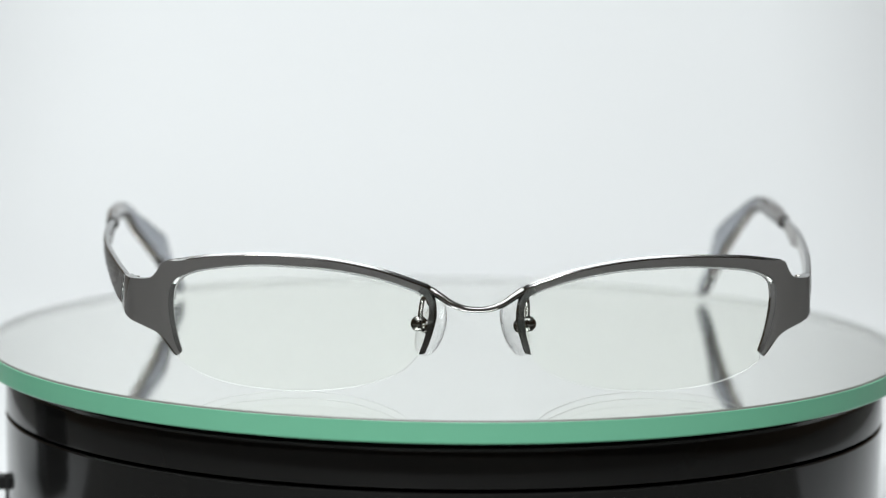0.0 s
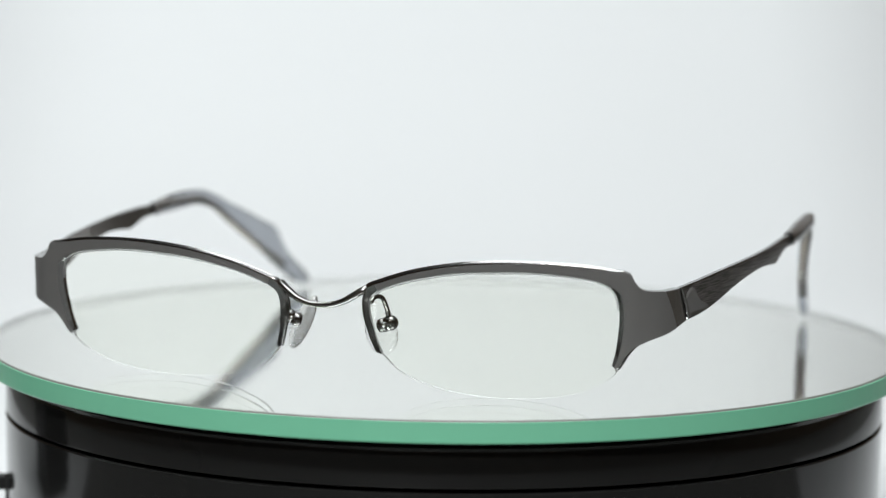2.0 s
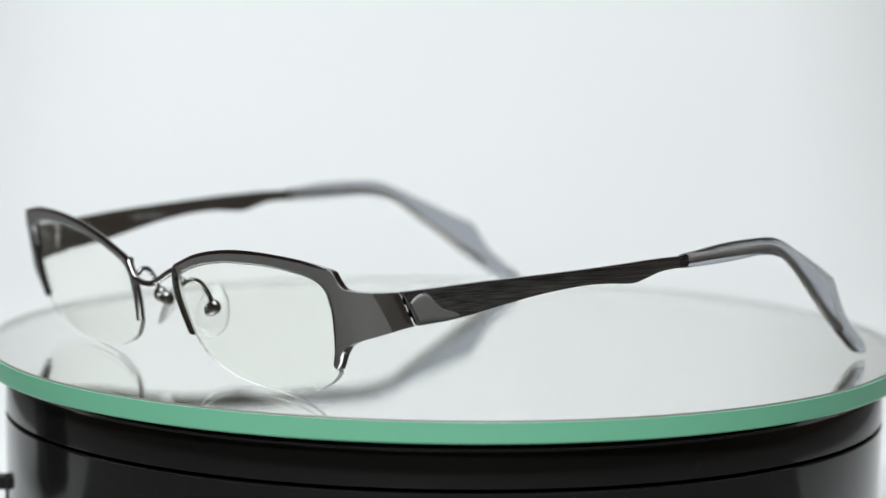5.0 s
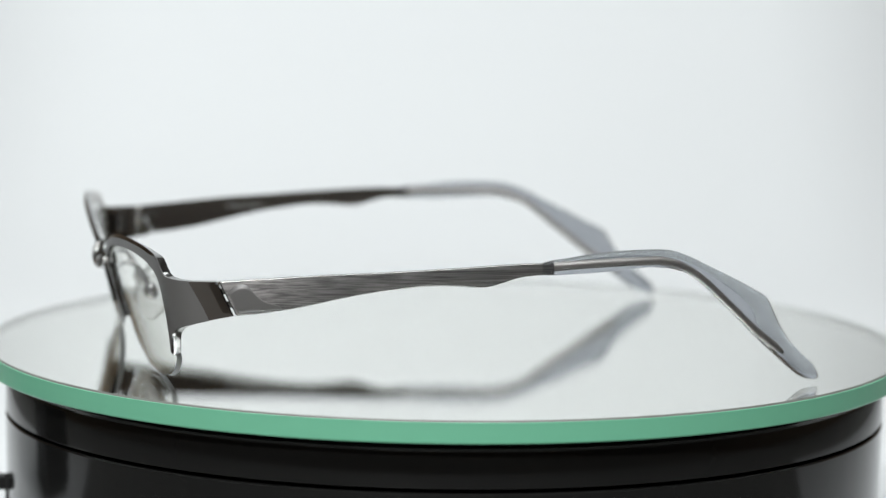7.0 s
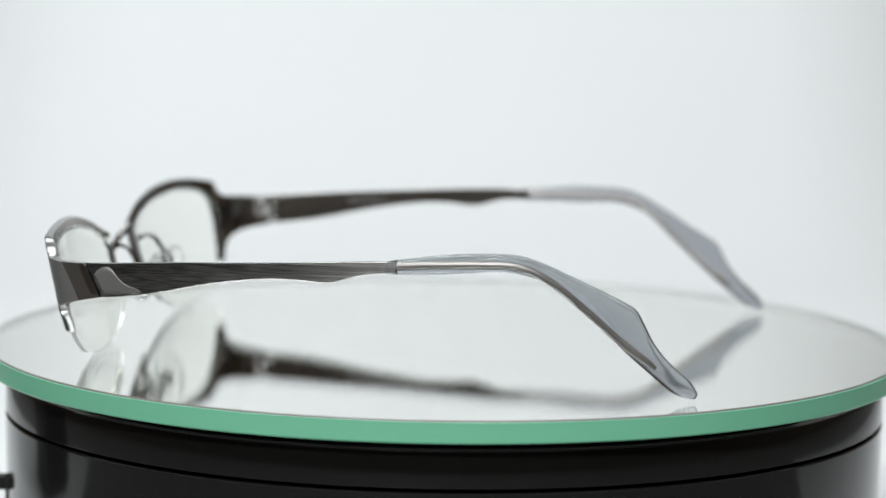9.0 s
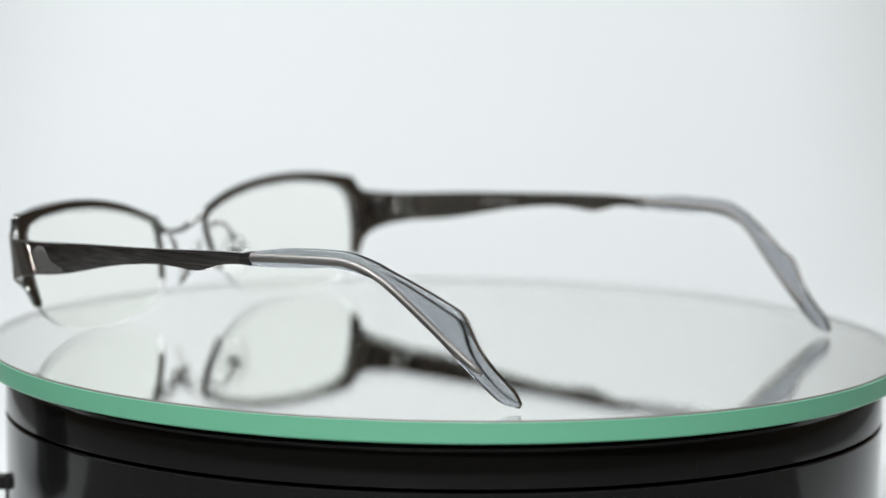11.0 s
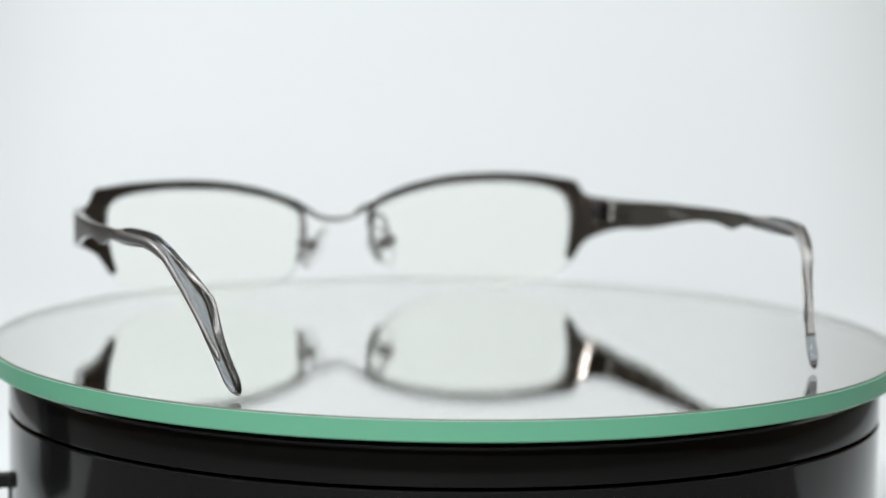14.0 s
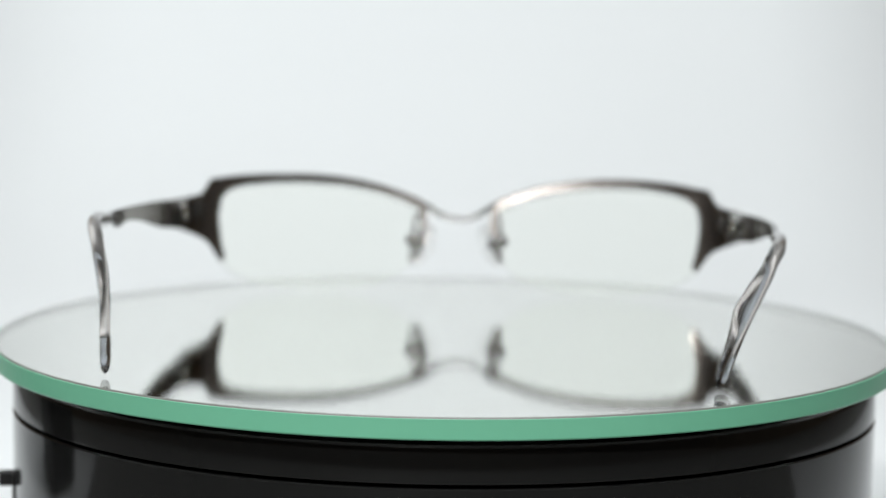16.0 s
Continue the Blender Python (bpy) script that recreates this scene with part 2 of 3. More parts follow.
def unseen_dark_box():
    """Unseen black box added on the paper beside the turntable, to darken a patch of the drum's gloss."""
    ob = tagged(new("unseen_dark_box"), "unseen black plastic box on the white paper, added for the drum's dark reflection", "power adapter")
    ob.matrix_world = pose(-0.194, 0.014, TABLE + 0.0018, 0, 0, 32)
    bevelled(part("case", box((0.034, 0.042, 0.046), (0, 0, 0.023)), SWITCHBLACK, ob), 2.5, 3)
    part("box_stub", tube([Vector((0, 0.016, 0.012)), Vector((0, 0.022, 0.012)), Vector((0, 0.030, 0.011))], [0.0032, 0.0030, 0.0020], 14), SWITCHBLACK, ob)
    return ob


def mirror_disc():
    disc = tagged(new("mirror_disc"), "round mirror disc with pale green glass edge on a turntable", "mirror")
    R = 0.1016
    bm = lathe([(0, 0), (R - 0.0006, 0), (R - 0.0003, -0.0004), (R - 0.0003, -0.0046), (R - 0.0006, -0.0046), (0, -0.0046)])
    for f in bm.faces:
        c = f.calc_center_median()
        r = math.hypot(c.x, c.y)
        f.material_index = 0 if c.z > -0.0001 else (2 if c.z > -0.0003 else (1 if c.z < -0.00455 else 3))
    bmesh.ops.recalc_face_normals(bm, faces=bm.faces)
    part("mirror_plate", bm, [PLATE, SILVER, EDGELINE, PALEWALL], disc, "clear glass silvered on its underside")
    part("glass_edge", finish(lathe([(R - 0.00028, -0.00038), (R, -0.0004), (R, -0.0043), (R - 0.0002, -0.0046), (R - 0.00028, -0.0046), (R - 0.00028, -0.00038)]), False), GREENEDGE, disc, "pale green ground glass edge")
    part("backing", finish(lathe([(0, -0.00461), (0.0905, -0.00461), (0.0905, -0.00492), (0, -0.00492)]), False), SWITCHBLACK, disc, "thin dark protective backing")
    return disc


# ---- eyeglasses; lateral x, backward y, up z in millimetres, about the turntable's axis ----
AXIS_X, AXIS_Y = -1.47, 66.1


def at(x, y, z):
    if x < 0:                                  # this side sits a little lower and is bent in at the ear
        w = max(0.0, min(1.0, (-x - 42) / 22))
        z -= w * w * (3 - 2 * w) * min(1.0, z / 20) * float(np.interp(y, (9, 50, 65, 80, 93, 105, 114, 120, 131), (0.75, 0.7, 0.9, 1.7, 2.2, 2.5, 2.7, 2.3, 1.0)))
        x -= float(np.interp(y, (-5, 0, 9, 35, 67, 85, 95, 104, 118, 131), (0.3, 0.9, 0.9, 1.5, 0.4, 1.1, 1.1, 0.9, -1.6, -3.8))) * w
        y -= 1.2 * min(1.0, -x / 45) * float(np.interp(y, (4, 32), (1, 0)))        # and stands a little forward
    return Vector(((x - AXIS_X) * MM, (y - AXIS_Y) * MM, z * MM))


def lean(x):
    return 0.29 - 0.0014 * (min(max(abs(x), 10), 62) - 10)


def front(x, z):
    return -9.1 + 0.0015 * x * x - lean(x) * (z - 16)


PLAN = [Vector((a, b, 0)) for a, b in ((57.0, -4.23), (60.0, -3.70), (63.0, -2.95), (65.7, -1.65), (67.7, 0.3), (68.85, 3.0), (69.45, 6.2), (69.95, 9.5), (70.5, 13.0))]
PLAN_FINE = spline(PLAN, 240)
PLAN_RUN = [0.0]
for _a, _b in zip(PLAN_FINE, PLAN_FINE[1:]):
    PLAN_RUN.append(PLAN_RUN[-1] + (_b - _a).length)


def plan(u):
    """Plan position and normal at the unrolled lateral distance u."""
    if u <= 57:
        d = Vector((1, 0.0030 * u, 0)).normalized()
        return u, front(u, 16), d
    s = min(u - 57, PLAN_RUN[-1])
    i = min(max(int(np.searchsorted(PLAN_RUN, s)), 1), len(PLAN_RUN) - 1)
    w = (s - PLAN_RUN[i - 1]) / (PLAN_RUN[i] - PLAN_RUN[i - 1])
    p = PLAN_FINE[i - 1].lerp(PLAN_FINE[i], w)
    return p.x, p.y, (PLAN_FINE[i] - PLAN_FINE[i - 1]).normalized()


def shell(side, u, z, depth):
    """A point of the front, depth behind its face."""
    x, y, d = plan(u)
    y -= lean(u) * (z - 16) * max(0.0, min(1.0, (72 - u) / 8))
    n = Vector((-d.y, d.x, 0))
    return at(side * (x + n.x * depth), y + n.y * depth, z)


INNER = [(11.3, 8.1), (10.6, 10.3), (10.0, 12.8), (9.65, 15.2), (9.5, 17.6), (9.8, 19.3), (10.8, 20.6), (12.7, 21.7), (18.1, 23.6), (23.6, 24.9), (29.2, 25.8), (34.8, 26.2), (40.4, 26.45),
         (46.0, 26.35), (51.7, 25.9), (55.1, 25.4), (57.4, 24.6), (58.8, 23.5), (59.5, 22.0), (59.8, 19.6), (59.6, 16.1), (58.8, 11.5), (57.9, 8.2)]
OUTER = [(10.0, 8.3), (9.1, 10.8), (8.3, 13.7), (7.9, 16.0), (8.0, 18.5), (8.4, 20.3), (9.3, 22.4), (12.0, 23.6), (18.0, 25.7), (23.6, 27.05), (29.2, 28.0), (34.7, 28.55), (40.3, 28.8),
         (46.0, 28.8), (51.6, 28.65), (55.0, 28.4), (61.2, 27.6)]
NOTCH = [(61.2, 27.6), (62.4, 26.9), (63.3, 25.2), (64.4, 23.95), (66, 23.5), (69, 23.3), (72.0, 23.3), (74.4, 23.3)]
UNDER = [(77.8, 16.5), (74.2, 15.8), (70.5, 14.9), (67.6, 14.1), (65.3, 13.3), (63.3, 12.3), (61.7, 10.8), (60.4, 8.9), (59.5, 7.6), (58.9, 7.25)]
LOWER = [(58.3, 6.6), (57.1, 5.4), (55.0, 3.95), (51.3, 2.25), (46.8, 1.1), (41.1, 0.35), (35.5, 0.06), (29.8, 0.3), (24.1, 1.0), (19.6, 2.2), (16.2, 3.5), (13.9, 4.8), (12.2, 6.6)]


def curve_point(p, i, s):
    q = [2 * p[0] - p[1]] + p + [2 * p[-1] - p[-2]]
    a, b, c, d = q[i:i + 4]
    return 0.5 * (2 * b + (c - a) * s + (2 * a - 5 * b + 4 * c - d) * s * s + (3 * b - a - 3 * c + d) * s ** 3)


def rim(side, frame_ob):
    """Half rim: brow bar, short nose leg and outer leg, and the wide end piece that wraps round to the hinge."""
    pi = [Vector((a, b, 0)) for a, b in INNER]
    po = [Vector((a, b, 0)) for a, b in OUTER]
    last = len(po) - 1
    rows = [(curve_point(pi, i, k / 6), curve_point(po, i, k / 6)) for i in range(last) for k in range(6)]
    notch, under = spline([(a, b, 0) for a, b in NOTCH], 44), spline([(a, b, 0) for a, b in UNDER], 50)
    hinge_line = [notch[-1].lerp(under[0], k / 14) for k in range(1, 14)]
    edge = notch + hinge_line + under
    where = np.interp(range(len(edge)), (0, 43, 57, len(edge) - 1), (last, last + 2.4, last + 3.3, len(pi) - 1))
    for q, w in zip(edge, where):
        i = min(int(w), len(pi) - 2)
        rows.append((curve_point(pi, i, w - i), q))
    # chamfers: a polished upper slope on the brow, a lip along the lens on the outer leg, a polished end at the hinge
    grid, depth, polished = [], [], []
    brow = last * 6
    for i, (a, b) in enumerate(rows):
        length = (b - a).length
        lip = float(np.interp(i, (0, brow - 8, brow + 30, len(rows) - 12, len(rows) - 1), (0.1, 0.1, 1.0, 1.0, 0.5)))
        lip = min(lip, 0.4 * length)
        slope = float(np.interp(b.x, (9, 13, 30, 57, 61), (0.34, 0.40, 0.33, 0.18, 0.1))) * length if 34 < i < brow else 0.12 * min(length, 2)
        if i <= 34:
            slope = float(np.interp(i, (0, 24, 34), (0.30, 0.34, 0.45))) * length
        if brow + 44 <= i < brow + 57:
            slope = 0.4
        if i > brow + 57:                                                    # the outer leg is rounded off towards its tip
            slope = min(0.4 * length, float(np.interp(i, (len(rows) - 34, len(rows) - 16, len(rows) - 1), (0.24, 0.8, 0.4))))
        end = length - slope
        ahead, past = (q.x - 69.2 - 0.5 * (23.3 - q.y) for q in (a, b))      # slanting border between satin and polished metal
        cut = min(end - 0.05, length * ahead / (ahead - past)) if past > 0.1 else end - 0.05
        cut = max(cut, lip + 0.1) if past > 0.1 else max(end - 0.05, lip + 0.1)
        polished.append(past > 0.1)
        stops = [0, lip / 2, lip] + [lip + (cut - lip) * k / 7 for k in range(1, 8)] + [cut + (end - cut) * k / 3 for k in range(1, 4)] + [end + slope / 2, length]
        grid.append([a.lerp(b, d / length) for d in stops])
        drop = 0.5 * min(1.0, lip) if lip > 0.3 else 0.0
        depth.append([drop, drop * 0.6, 0] + [0] * 9 + [0, 0.35 * slope, min(0.9 * slope, 1.0)])
    g0 = [[shell(side, q.x, q.y, depth[i][j]) for j, q in enumerate(r)] for i, r in enumerate(grid)]

    def slot(i, j):
        if 9 <= j < 12 and polished[i]:
            return 1
        if j >= 12 and brow + 44 <= i < brow + 57:
            return 1
        return 2 if i < 40 or (j >= 12 and (i < brow or i > len(rows) - 26)) or (j < 2 and i > brow + 10) else 0

    def thick(i):
        return float(np.interp(i, (0, 30, 60, brow - 20, brow + 10), (1.2, 1.2, 1.35, 1.5, 1.8)))

    def behind(i, j):                                                        # the brow narrows towards its back
        a, b = rows[i]
        f = (grid[i][j] - a).length / (b - a).length
        w = max(0.0, min(1.0, (brow + 4 - i) / 16))
        q = a.lerp(b, f + w * 0.34 * (0.5 - f))
        return shell(side, q.x, q.y, max(thick(i), depth[i][j] + 0.15))

    bm = slab(g0, lambda p, i, j: behind(i, j), 1, 2, slot)
    ob = part("rim", finish(bm), [SATIN, BROWNMETAL, CHROMED], frame_ob, "satin gunmetal half rim with a wide flared end piece")
    bevelled(ob, 0.14, 2, 40, 2)


def lens(side, frame_ob):
    edge = [Vector((a, b, 0)) for a, b in INNER]
    c = Vector((35.5, 14.0, 0))
    grown = [p + (p - c).normalized() * 0.35 for p in edge] + [Vector((a, b, 0)) for a, b in LOWER]
    loop = spline([(p.x, p.y, 0) for p in grown + [grown[0]]], 161)[:-1]
    def surf(x, z, d):
        return at(side * x, front(x, z) + 0.75 + 0.00095 * (x - 35) ** 2 + 0.0024 * (z - 14) ** 2 - 0.5 + d, z)
    bm = bmesh.new()
    rings = 10
    sides = []
    for d in (0.0, 1.1):
        g = [[bm.verts.new(surf(*(c.lerp(p, k / rings)).to_2d(), d)) for p in loop] for k in range(1, rings + 1)]
        mid = bm.verts.new(surf(c.x, c.y, d))
        n = len(loop)
        for i in range(n):
            bm.faces.new((mid, g[0][i], g[0][(i + 1) % n]))
            for k in range(rings - 1):
                bm.faces.new((g[k][i], g[k + 1][i], g[k + 1][(i + 1) % n], g[k][(i + 1) % n]))
        sides.append(g[-1])
    rim_faces = []
    for i in range(len(loop)):
        j = (i + 1) % len(loop)
        rim_faces.append(bm.faces.new((sides[0][i], sides[0][j], sides[1][j], sides[1][i])))
    bmesh.ops.recalc_face_normals(bm, faces=bm.faces)
    bmesh.ops.split_edges(bm, edges=[e for f in rim_faces for e in f.edges if any(g not in rim_faces for g in e.link_faces)])
    for f in bm.faces:
        f.smooth = True
    for f in rim_faces:
        f.material_index, f.smooth = 1, False
    # pale rod added below the brow, in place of light refracted by the lens edge
    glint_path = spline([(p.x, p.y, 0) for p in [q + (c - q).normalized() * 0.28 for q in edge[6:20]]], 90)
    thread = [at(side * q.x, front(q.x, q.y) + 0.75, q.y) for q in glint_path]
    part("lens_edge_glint", tube(thread, 0.26 * MM, 8, 1.0, (0, 1, 0)), EDGEGLINT, frame_ob, "added thin pale rod imitating bright refraction in the lens edge")
    ob = part("lens", bm, [LENS, LENSEDGE], frame_ob, "clear uncoated-looking lens with a ground lower edge")
    ob.visible_shadow = False


def bridge(frame_ob):
    pts = [(-9.3, -9.5, 21.6), (-8.3, -10.1, 21.0), (-6.9, -10.6, 20.1), (-4.9, -11.1, 18.9), (-2.4, -11.2, 18.05), (0, -11.3, 17.85), (2.4, -11.2, 18.05), (4.9, -11.1, 18.9), (6.9, -10.6, 20.1), (8.3, -10.1, 21.0), (9.3, -9.5, 21.6)]
    p = spline([at(*q) for q in pts], 60)
    r = [(0.70 + 0.22 * abs(i / 59 - 0.5) * 2) * MM for i in range(60)]
    part("bridge", tube(p, r, 16, 0.85), GUNMETAL, frame_ob, "curved polished metal bridge")


def nose_pad(side, frame_ob):
    path = spline([at(side * x, y, z) for x, y, z in ((9.2, -7.6, 18.4), (9.7, -6.2, 19.4), (10.4, -4.2, 19.0), (10.7, -2.4, 16.8), (10.8, -1.3, 14.4))], 28)
    arm = part("pad_arm", tube(path, 0.5 * MM, 10), GUNMETAL, frame_ob, "bent metal nose pad arm")
    m = Matrix.Translation(at(side * 11.0, -1.0, 13.6)) @ pose(0, 0, 0, 0, side * 24, 0)
    mount = part("pad_mount", ball((1.7 * MM, 1.4 * MM, 1.6 * MM), m), GUNMETAL, arm, "round metal pad mount")
    part("pad_box", tube([at(side * x, y, z) for x, y, z in ((8.3, -0.3, 12.6), (8.7, -0.4, 12.7), (9.9, -0.7, 13.1), (10.4, -0.85, 13.3))], [0.9 * MM, 1.45 * MM, 1.45 * MM, 0.9 * MM], 14), GUNMETAL, arm)
    part("pad_screw", tube([at(side * 9.9, -2.4, 13.3), at(side * 10.1, -2.0, 13.3), at(side * 10.4, 0.6, 13.5)], 0.5 * MM, 10), STEEL, arm)
    bm = bmesh.new()
    mp = Matrix.Translation(at(side * 8.6, 0.2, 12.5)) @ pose(0, 0, 0, 0, side * -26, side * -44)
    bmesh.ops.create_uvsphere(bm, u_segments=28, v_segments=18, radius=1)
    for v in bm.verts:
        x, y, z = v.co
        w = 1.0 - 0.16 * z
        x = math.copysign(abs(x) ** 0.75, x)
        v.co = mp @ Vector((x * 1.05 * MM + 0.0004 * (y * y + z * z) * -side, y * 3.5 * w * MM, z * 5.9 * MM))
    pad = part("nose_pad", finish(bm), SILICONE, frame_ob, "clear silicone nose pad")
    pad.visible_shadow = False


def hinge(side, frame_ob):
    top = part("hinge", box((3.2 * MM, 1.0 * MM, 4.6 * MM), at(side * 64.6, 1.1, 19.9), pose(0, 0, 0, 0, 0, side * 42)), GUNMETAL, frame_ob, "small steel barrel hinge")
    bevelled(top, 0.2)
    for k, z in enumerate((18.3, 19.9, 21.5)):
        c = at(side * 66.9, 5.6, z)
        h = Vector((0, 0, 0.72 * MM))
        part("hinge_knuckle", tube([c - h, c - h * 0.6, c + h * 0.6, c + h], [0.9 * MM, 1.05 * MM, 1.05 * MM, 0.9 * MM], 16, 1.0, (0, 1, 0)), STEEL if k == 1 else GUNMETAL, top)
    c = at(side * 66.9, 5.6, 22.6)
    part("hinge_screw", tube([c - Vector((0, 0, 0.4 * MM)), c + Vector((0, 0, 0.25 * MM))], 0.8 * MM, 16, 1.0, (0, 1, 0)), STEEL, top)
    for z in (18.6, 21.2):
        bevelled(part("hinge_leaf", box((1.1 * MM, 4.4 * MM, 1.3 * MM), at(side * 67.7, 8.2, z), pose(0, 0, 0, 0, 0, side * -9)), GUNMETAL, top), 0.2)


BOW = [(0, 68.3), (4, 69.0), (9.5, 70.0), (18, 71.5), (30, 73.2), (50, 75.3), (67, 75.5), (80, 75.4), (92, 74.6), (97, 73.8), (104, 71.9), (117, 68.2), (131, 65.6), (140, 64.0)]
BOW_FINE = spline([(a, b, 0) for a, b in BOW], 400)


def bow(y):
    return float(np.interp(y, [p.x for p in BOW_FINE], [p.y for p in BOW_FINE]))


def temple(side, frame_ob):
    top = spline([(5.9, 23.35, 0), (13.3, 23.85, 0), (24.4, 24.65, 0), (35.4, 25.2, 0), (46.4, 25.8, 0), (57.6, 26.45, 0), (64, 26.8, 0), (72.0, 27.0, 0)], 90)
    low = spline([(9.4, 16.55, 0), (13.4, 16.95, 0), (18.9, 17.75, 0), (24.4, 18.9, 0), (29.9, 20.15, 0), (35.4, 21.2, 0), (41, 22.0, 0), (46.5, 22.55, 0), (52, 22.55, 0), (56.4, 22.25, 0), (58.8, 22.35, 0), (61.5, 23.1, 0),
                  (65.5, 24.2, 0), (72.0, 24.75, 0)], 90)
    grid = [[a.lerp(b, j / 8) for j in range(9)] for a, b in zip(top, low)]
    rows = [[at(side * (bow(q.x) + 0.18 * (1 - (j / 4 - 1) ** 2)), q.x, q.y) for j, q in enumerate(r)] for r in grid]
    bm = slab(rows, lambda p, i, j: at(side * (bow(grid[i][j].x) - 1.15), grid[i][j].x, grid[i][j].y), 2, 1)
    arm = part("temple", finish(bm), [BRUSHED, CHROMED, BROWNMETAL], frame_ob, "flat tapering brushed brown-gunmetal temple arm")
    bevelled(arm, 0.2, 2, 40, 1)
    # smooth panel at the hinge end, with a wavy border to the brushed part
    crest = spline([(7.6, 21.2, 0), (8.8, 22.4, 0), (10.2, 22.9, 0), (11.6, 22.5, 0), (12.7, 21.2, 0), (14.0, 20.0, 0), (15.8, 19.2, 0), (17.6, 18.75, 0)], 40)
    foot = spline([(9.9, 17.1, 0), (11.5, 17.15, 0), (13.4, 17.3, 0), (15.8, 17.6, 0), (18.2, 18.0, 0)], 40)
    panel = [[u.lerp(v, j / 5) for j in range(6)] for u, v in zip(crest, foot)]
    def proud(q, d):
        top_z, low_z = 23.4 + 0.068 * (q.x - 5.9), float(np.interp(q.x, (9.4, 13.4, 18.9), (16.55, 16.95, 17.75)))
        w = 2 * (top_z - q.y) / (top_z - low_z) - 1
        return at(side * (bow(q.x) + 0.18 * (1 - w * w) + d), q.x, q.y)
    bm = slab([[proud(q, 0.035) for q in r] for r in panel], lambda p, i, j: proud(panel[i][j], -0.1), 0, 0)
    part("smooth_panel", finish(bm), SATIN, arm, "smooth grey satin panel with a wavy border")
    if side < 0:
        bm = bmesh.new()
        for k, y in enumerate((27.0, 28.1, 29.0, 30.4, 31.3, 32.6, 33.5, 34.9)):
            bar = Matrix.Diagonal((0.06 * MM, (0.6 + 0.25 * (k % 3)) * MM, 0.75 * MM, 1))
            bmesh.ops.create_cube(bm, size=1, matrix=Matrix.Translation(at(side * (bow(y) - 1.14), y, 22.6)) @ bar)
        part("print", finish(bm, False), INK, arm, "tiny unreadable grey print")
    # metal core inside the tip
    core = spline([(70.5, 26.0, 0), (80.3, 26.65, 0), (91.9, 27.05, 0), (95.5, 26.75, 0), (99.3, 25.5, 0), (103.9, 22.6, 0), (110.1, 17.2, 0), (116.4, 11.5, 0), (122.7, 6.7, 0)], 70)
    pts = [at(side * (bow(q.x) - 0.6), q.x, q.y) for q in core]
    part("core_wire", tube(pts, [0.78 * MM] * 66 + [0.76 * MM, 0.66 * MM, 0.5 * MM, 0.3 * MM], 12), COREWIRE, arm, "metal core wire inside the tip")
    # acetate tip, lofted between its upper and lower outline
    up = [(69.6, 26.9), (71.7, 27.45), (74.5, 27.8), (80.3, 28.7), (86, 29.15), (91.9, 29.3), (95.4, 29.15), (97.8, 28.65), (101.4, 27.3), (103.8, 26.1), (109.9, 23.2), (116.4, 19.8), (118.8, 18.2), (120.3, 15.6), (122.0, 12.2), (124.3, 9.0), (127.0, 6.3), (129.6, 4.1), (131.4, 2.3)]
    lo = [(69.6, 24.55), (71.7, 24.45), (74.6, 24.55), (80.3, 24.8), (86.1, 25.2), (91.5, 25.7), (94.0, 25.55), (96.0, 25.35), (98.6, 24.7), (101, 23.8), (105.5, 20.3), (110.1, 16.1), (112.5, 13.9), (114.8, 11.7), (117.0, 9.6), (119.8, 7.1), (123.0, 4.3), (126.6, 1.5), (130.0, 0.0)]
    a, b = [Vector((*q, 0)) for q in up], [Vector((*q, 0)) for q in lo]
    bm = bmesh.new()
    rings = []
    steps = (len(up) - 1) * 4
    for k in range(steps + 1):
        f = k / 4
        i = min(int(f), len(up) - 2)
        def cr(p):
            q = [2 * p[0] - p[1]] + p + [2 * p[-1] - p[-2]]
            w, x, y, z = q[i:i + 4]
            s = f - i
            return 0.5 * (2 * x + (y - w) * s + (2 * w - 5 * x + 4 * y - z) * s * s + (3 * x - w - 3 * y + z) * s ** 3)
        u, v = cr(a), cr(b)
        c, h = (u + v) / 2, (u - v) / 2
        th = 1.45 - 0.25 * min(1, max(0, (k - 34) / 20))
        if k < 4:
            th *= 0.75 + 0.25 * k / 4
        if k > steps - 6:
            w = (k - steps + 6) / 6
            th *= math.sqrt(max(0.06, 1 - w * w * 0.9))
            h = h * math.sqrt(max(0.10, 1 - w * w * 0.85))
        ring = []
        for s in range(20):
            g = 2 * math.pi * s / 20
            cx = math.copysign(abs(math.cos(g)) ** 0.7, math.cos(g))
            cz = math.copysign(abs(math.sin(g)) ** 0.85, math.sin(g))
            q = c + h * cz
            ring.append(bm.verts.new(at(side * (bow(q.x) - 0.6 + th * cx), q.x, q.y)))
        rings.append(ring)
    for r, q in zip(rings, rings[1:]):
        for s in range(20):
            bm.faces.new((r[s], r[(s + 1) % 20], q[(s + 1) % 20], q[s]))
    bm.faces.new(rings[0])
    bm.faces.new(rings[-1])
    tip = part("temple_tip", finish(bm), ACETATE, arm, "translucent smoky grey acetate tip flaring to a blade")
    tip.visible_shadow = False


def eyeglasses():
    glasses = tagged(new("eyeglasses"), "half-rim gunmetal eyeglasses with clear lenses standing on a mirror disc", "eyeglasses")
    for side in (1, -1):
        rim(side, glasses)
        lens(side, glasses)
        nose_pad(side, glasses)
        hinge(side, glasses)
        temple(side, glasses)
    bridge(glasses)
    return glasses


room()
sweep()
TURNTABLE, PLATTER = turntable()
DISC = mirror_disc()
unseen_dark_box()
GLASSES = eyeglasses()


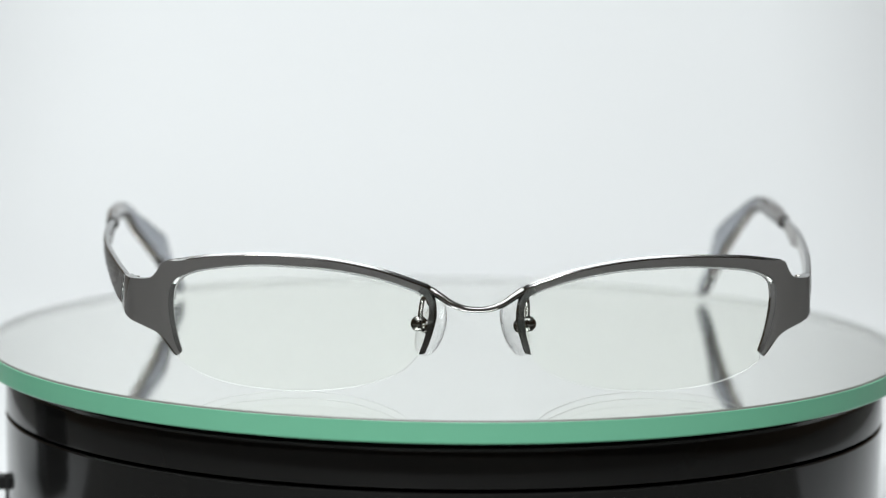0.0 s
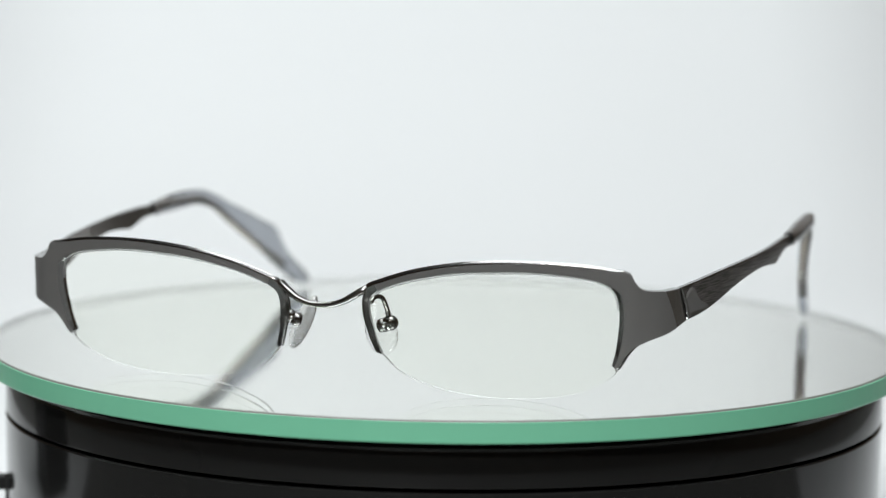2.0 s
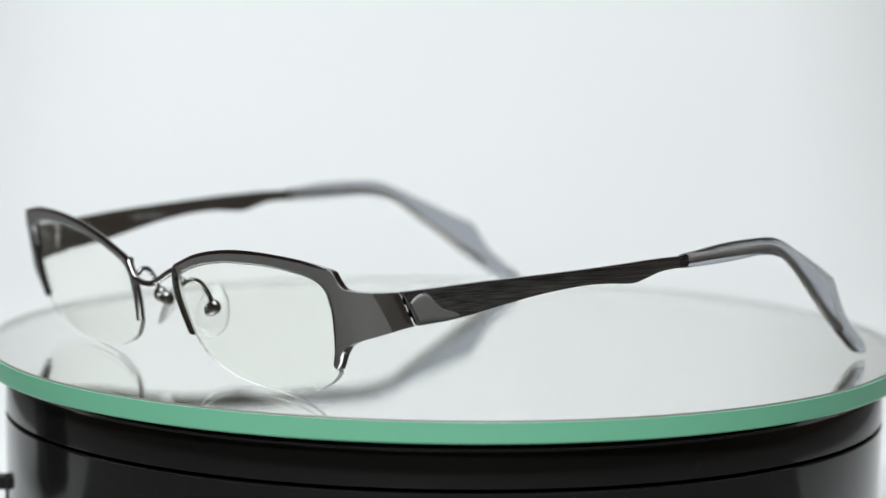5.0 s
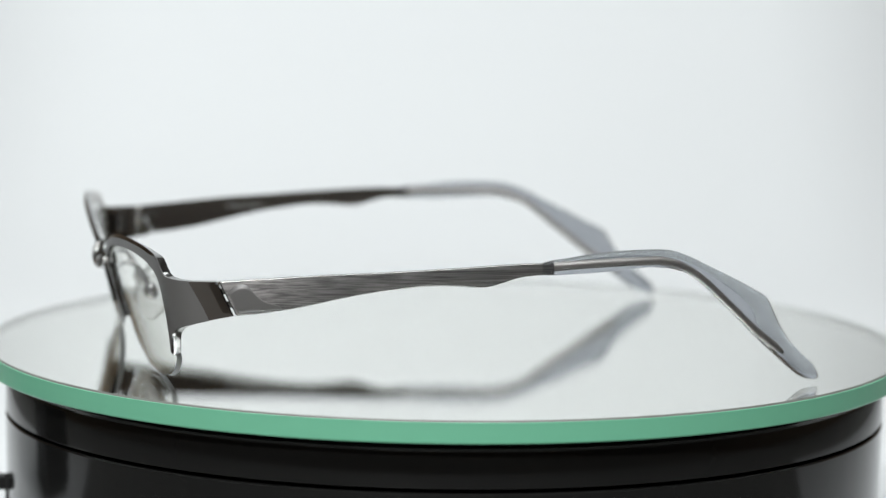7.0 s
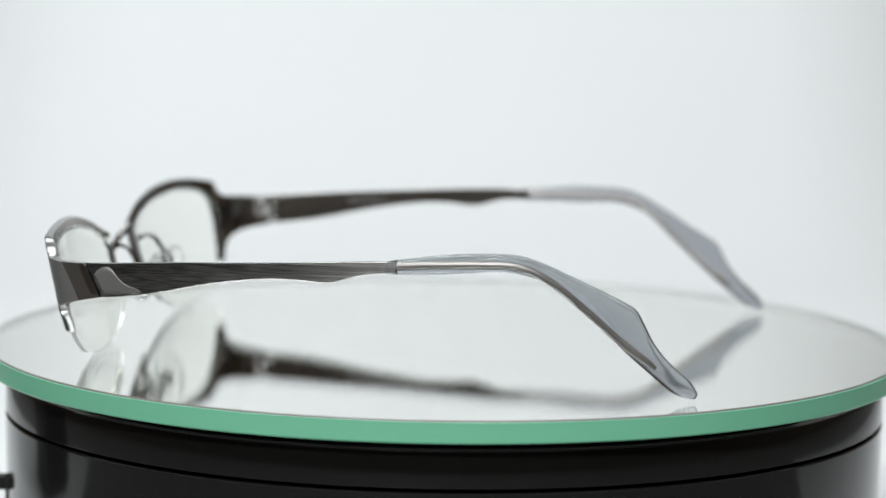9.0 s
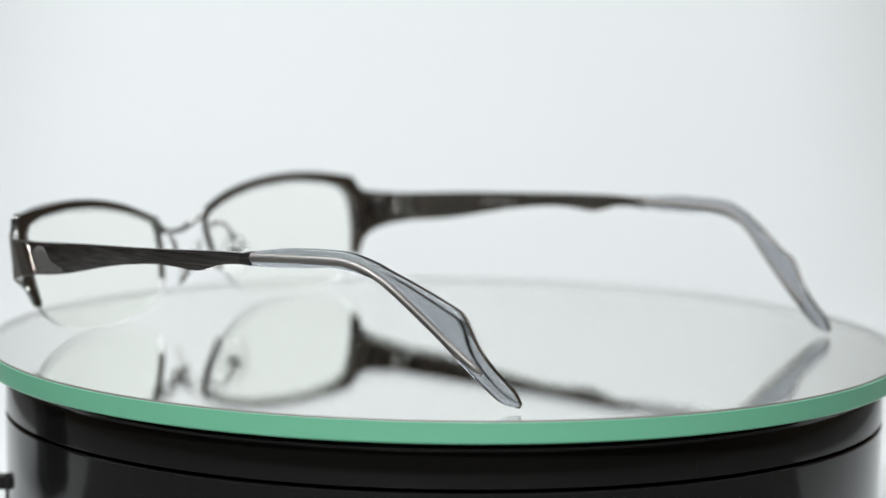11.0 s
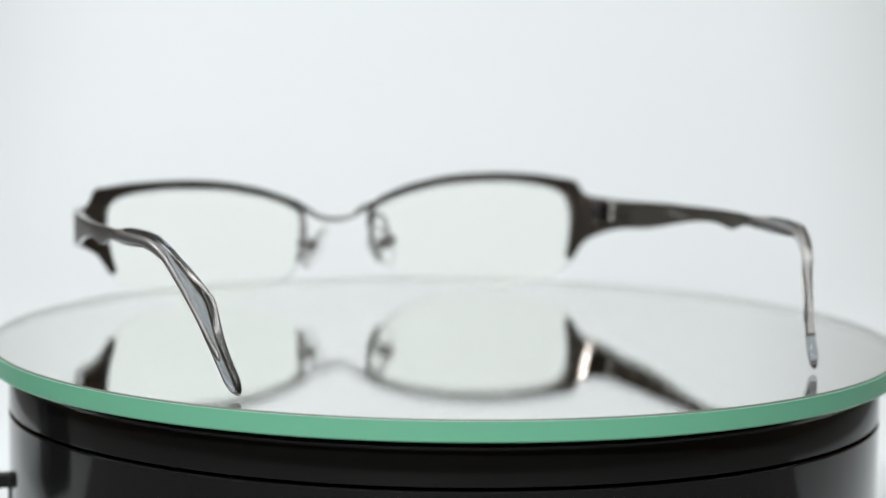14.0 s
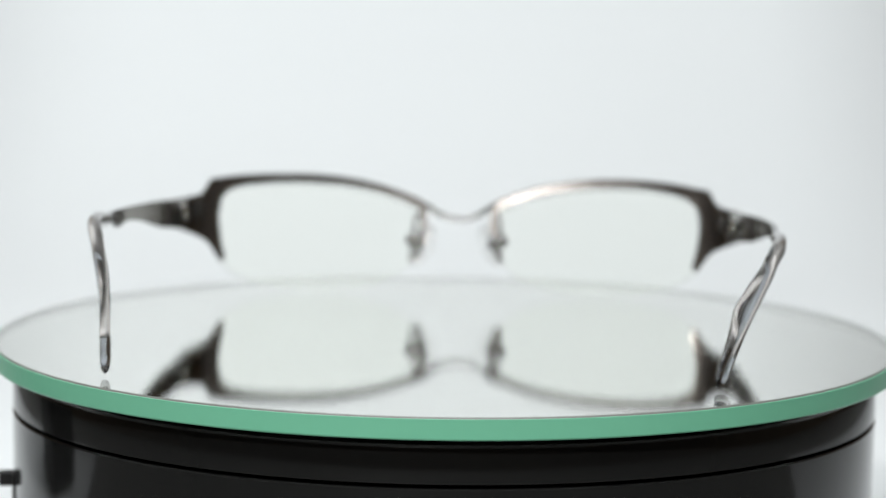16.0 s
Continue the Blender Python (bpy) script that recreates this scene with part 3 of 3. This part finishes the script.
def motions():
    times = [k * 0.5 for k in range(33)]
    spin = [(t, pose(0, 0, 0, 0, 0, SPIN_START + SPIN_RATE * t)) for t in times]
    walk(GLASSES, spin)
    walk(DISC, spin)
    walk(PLATTER, spin)


motions()
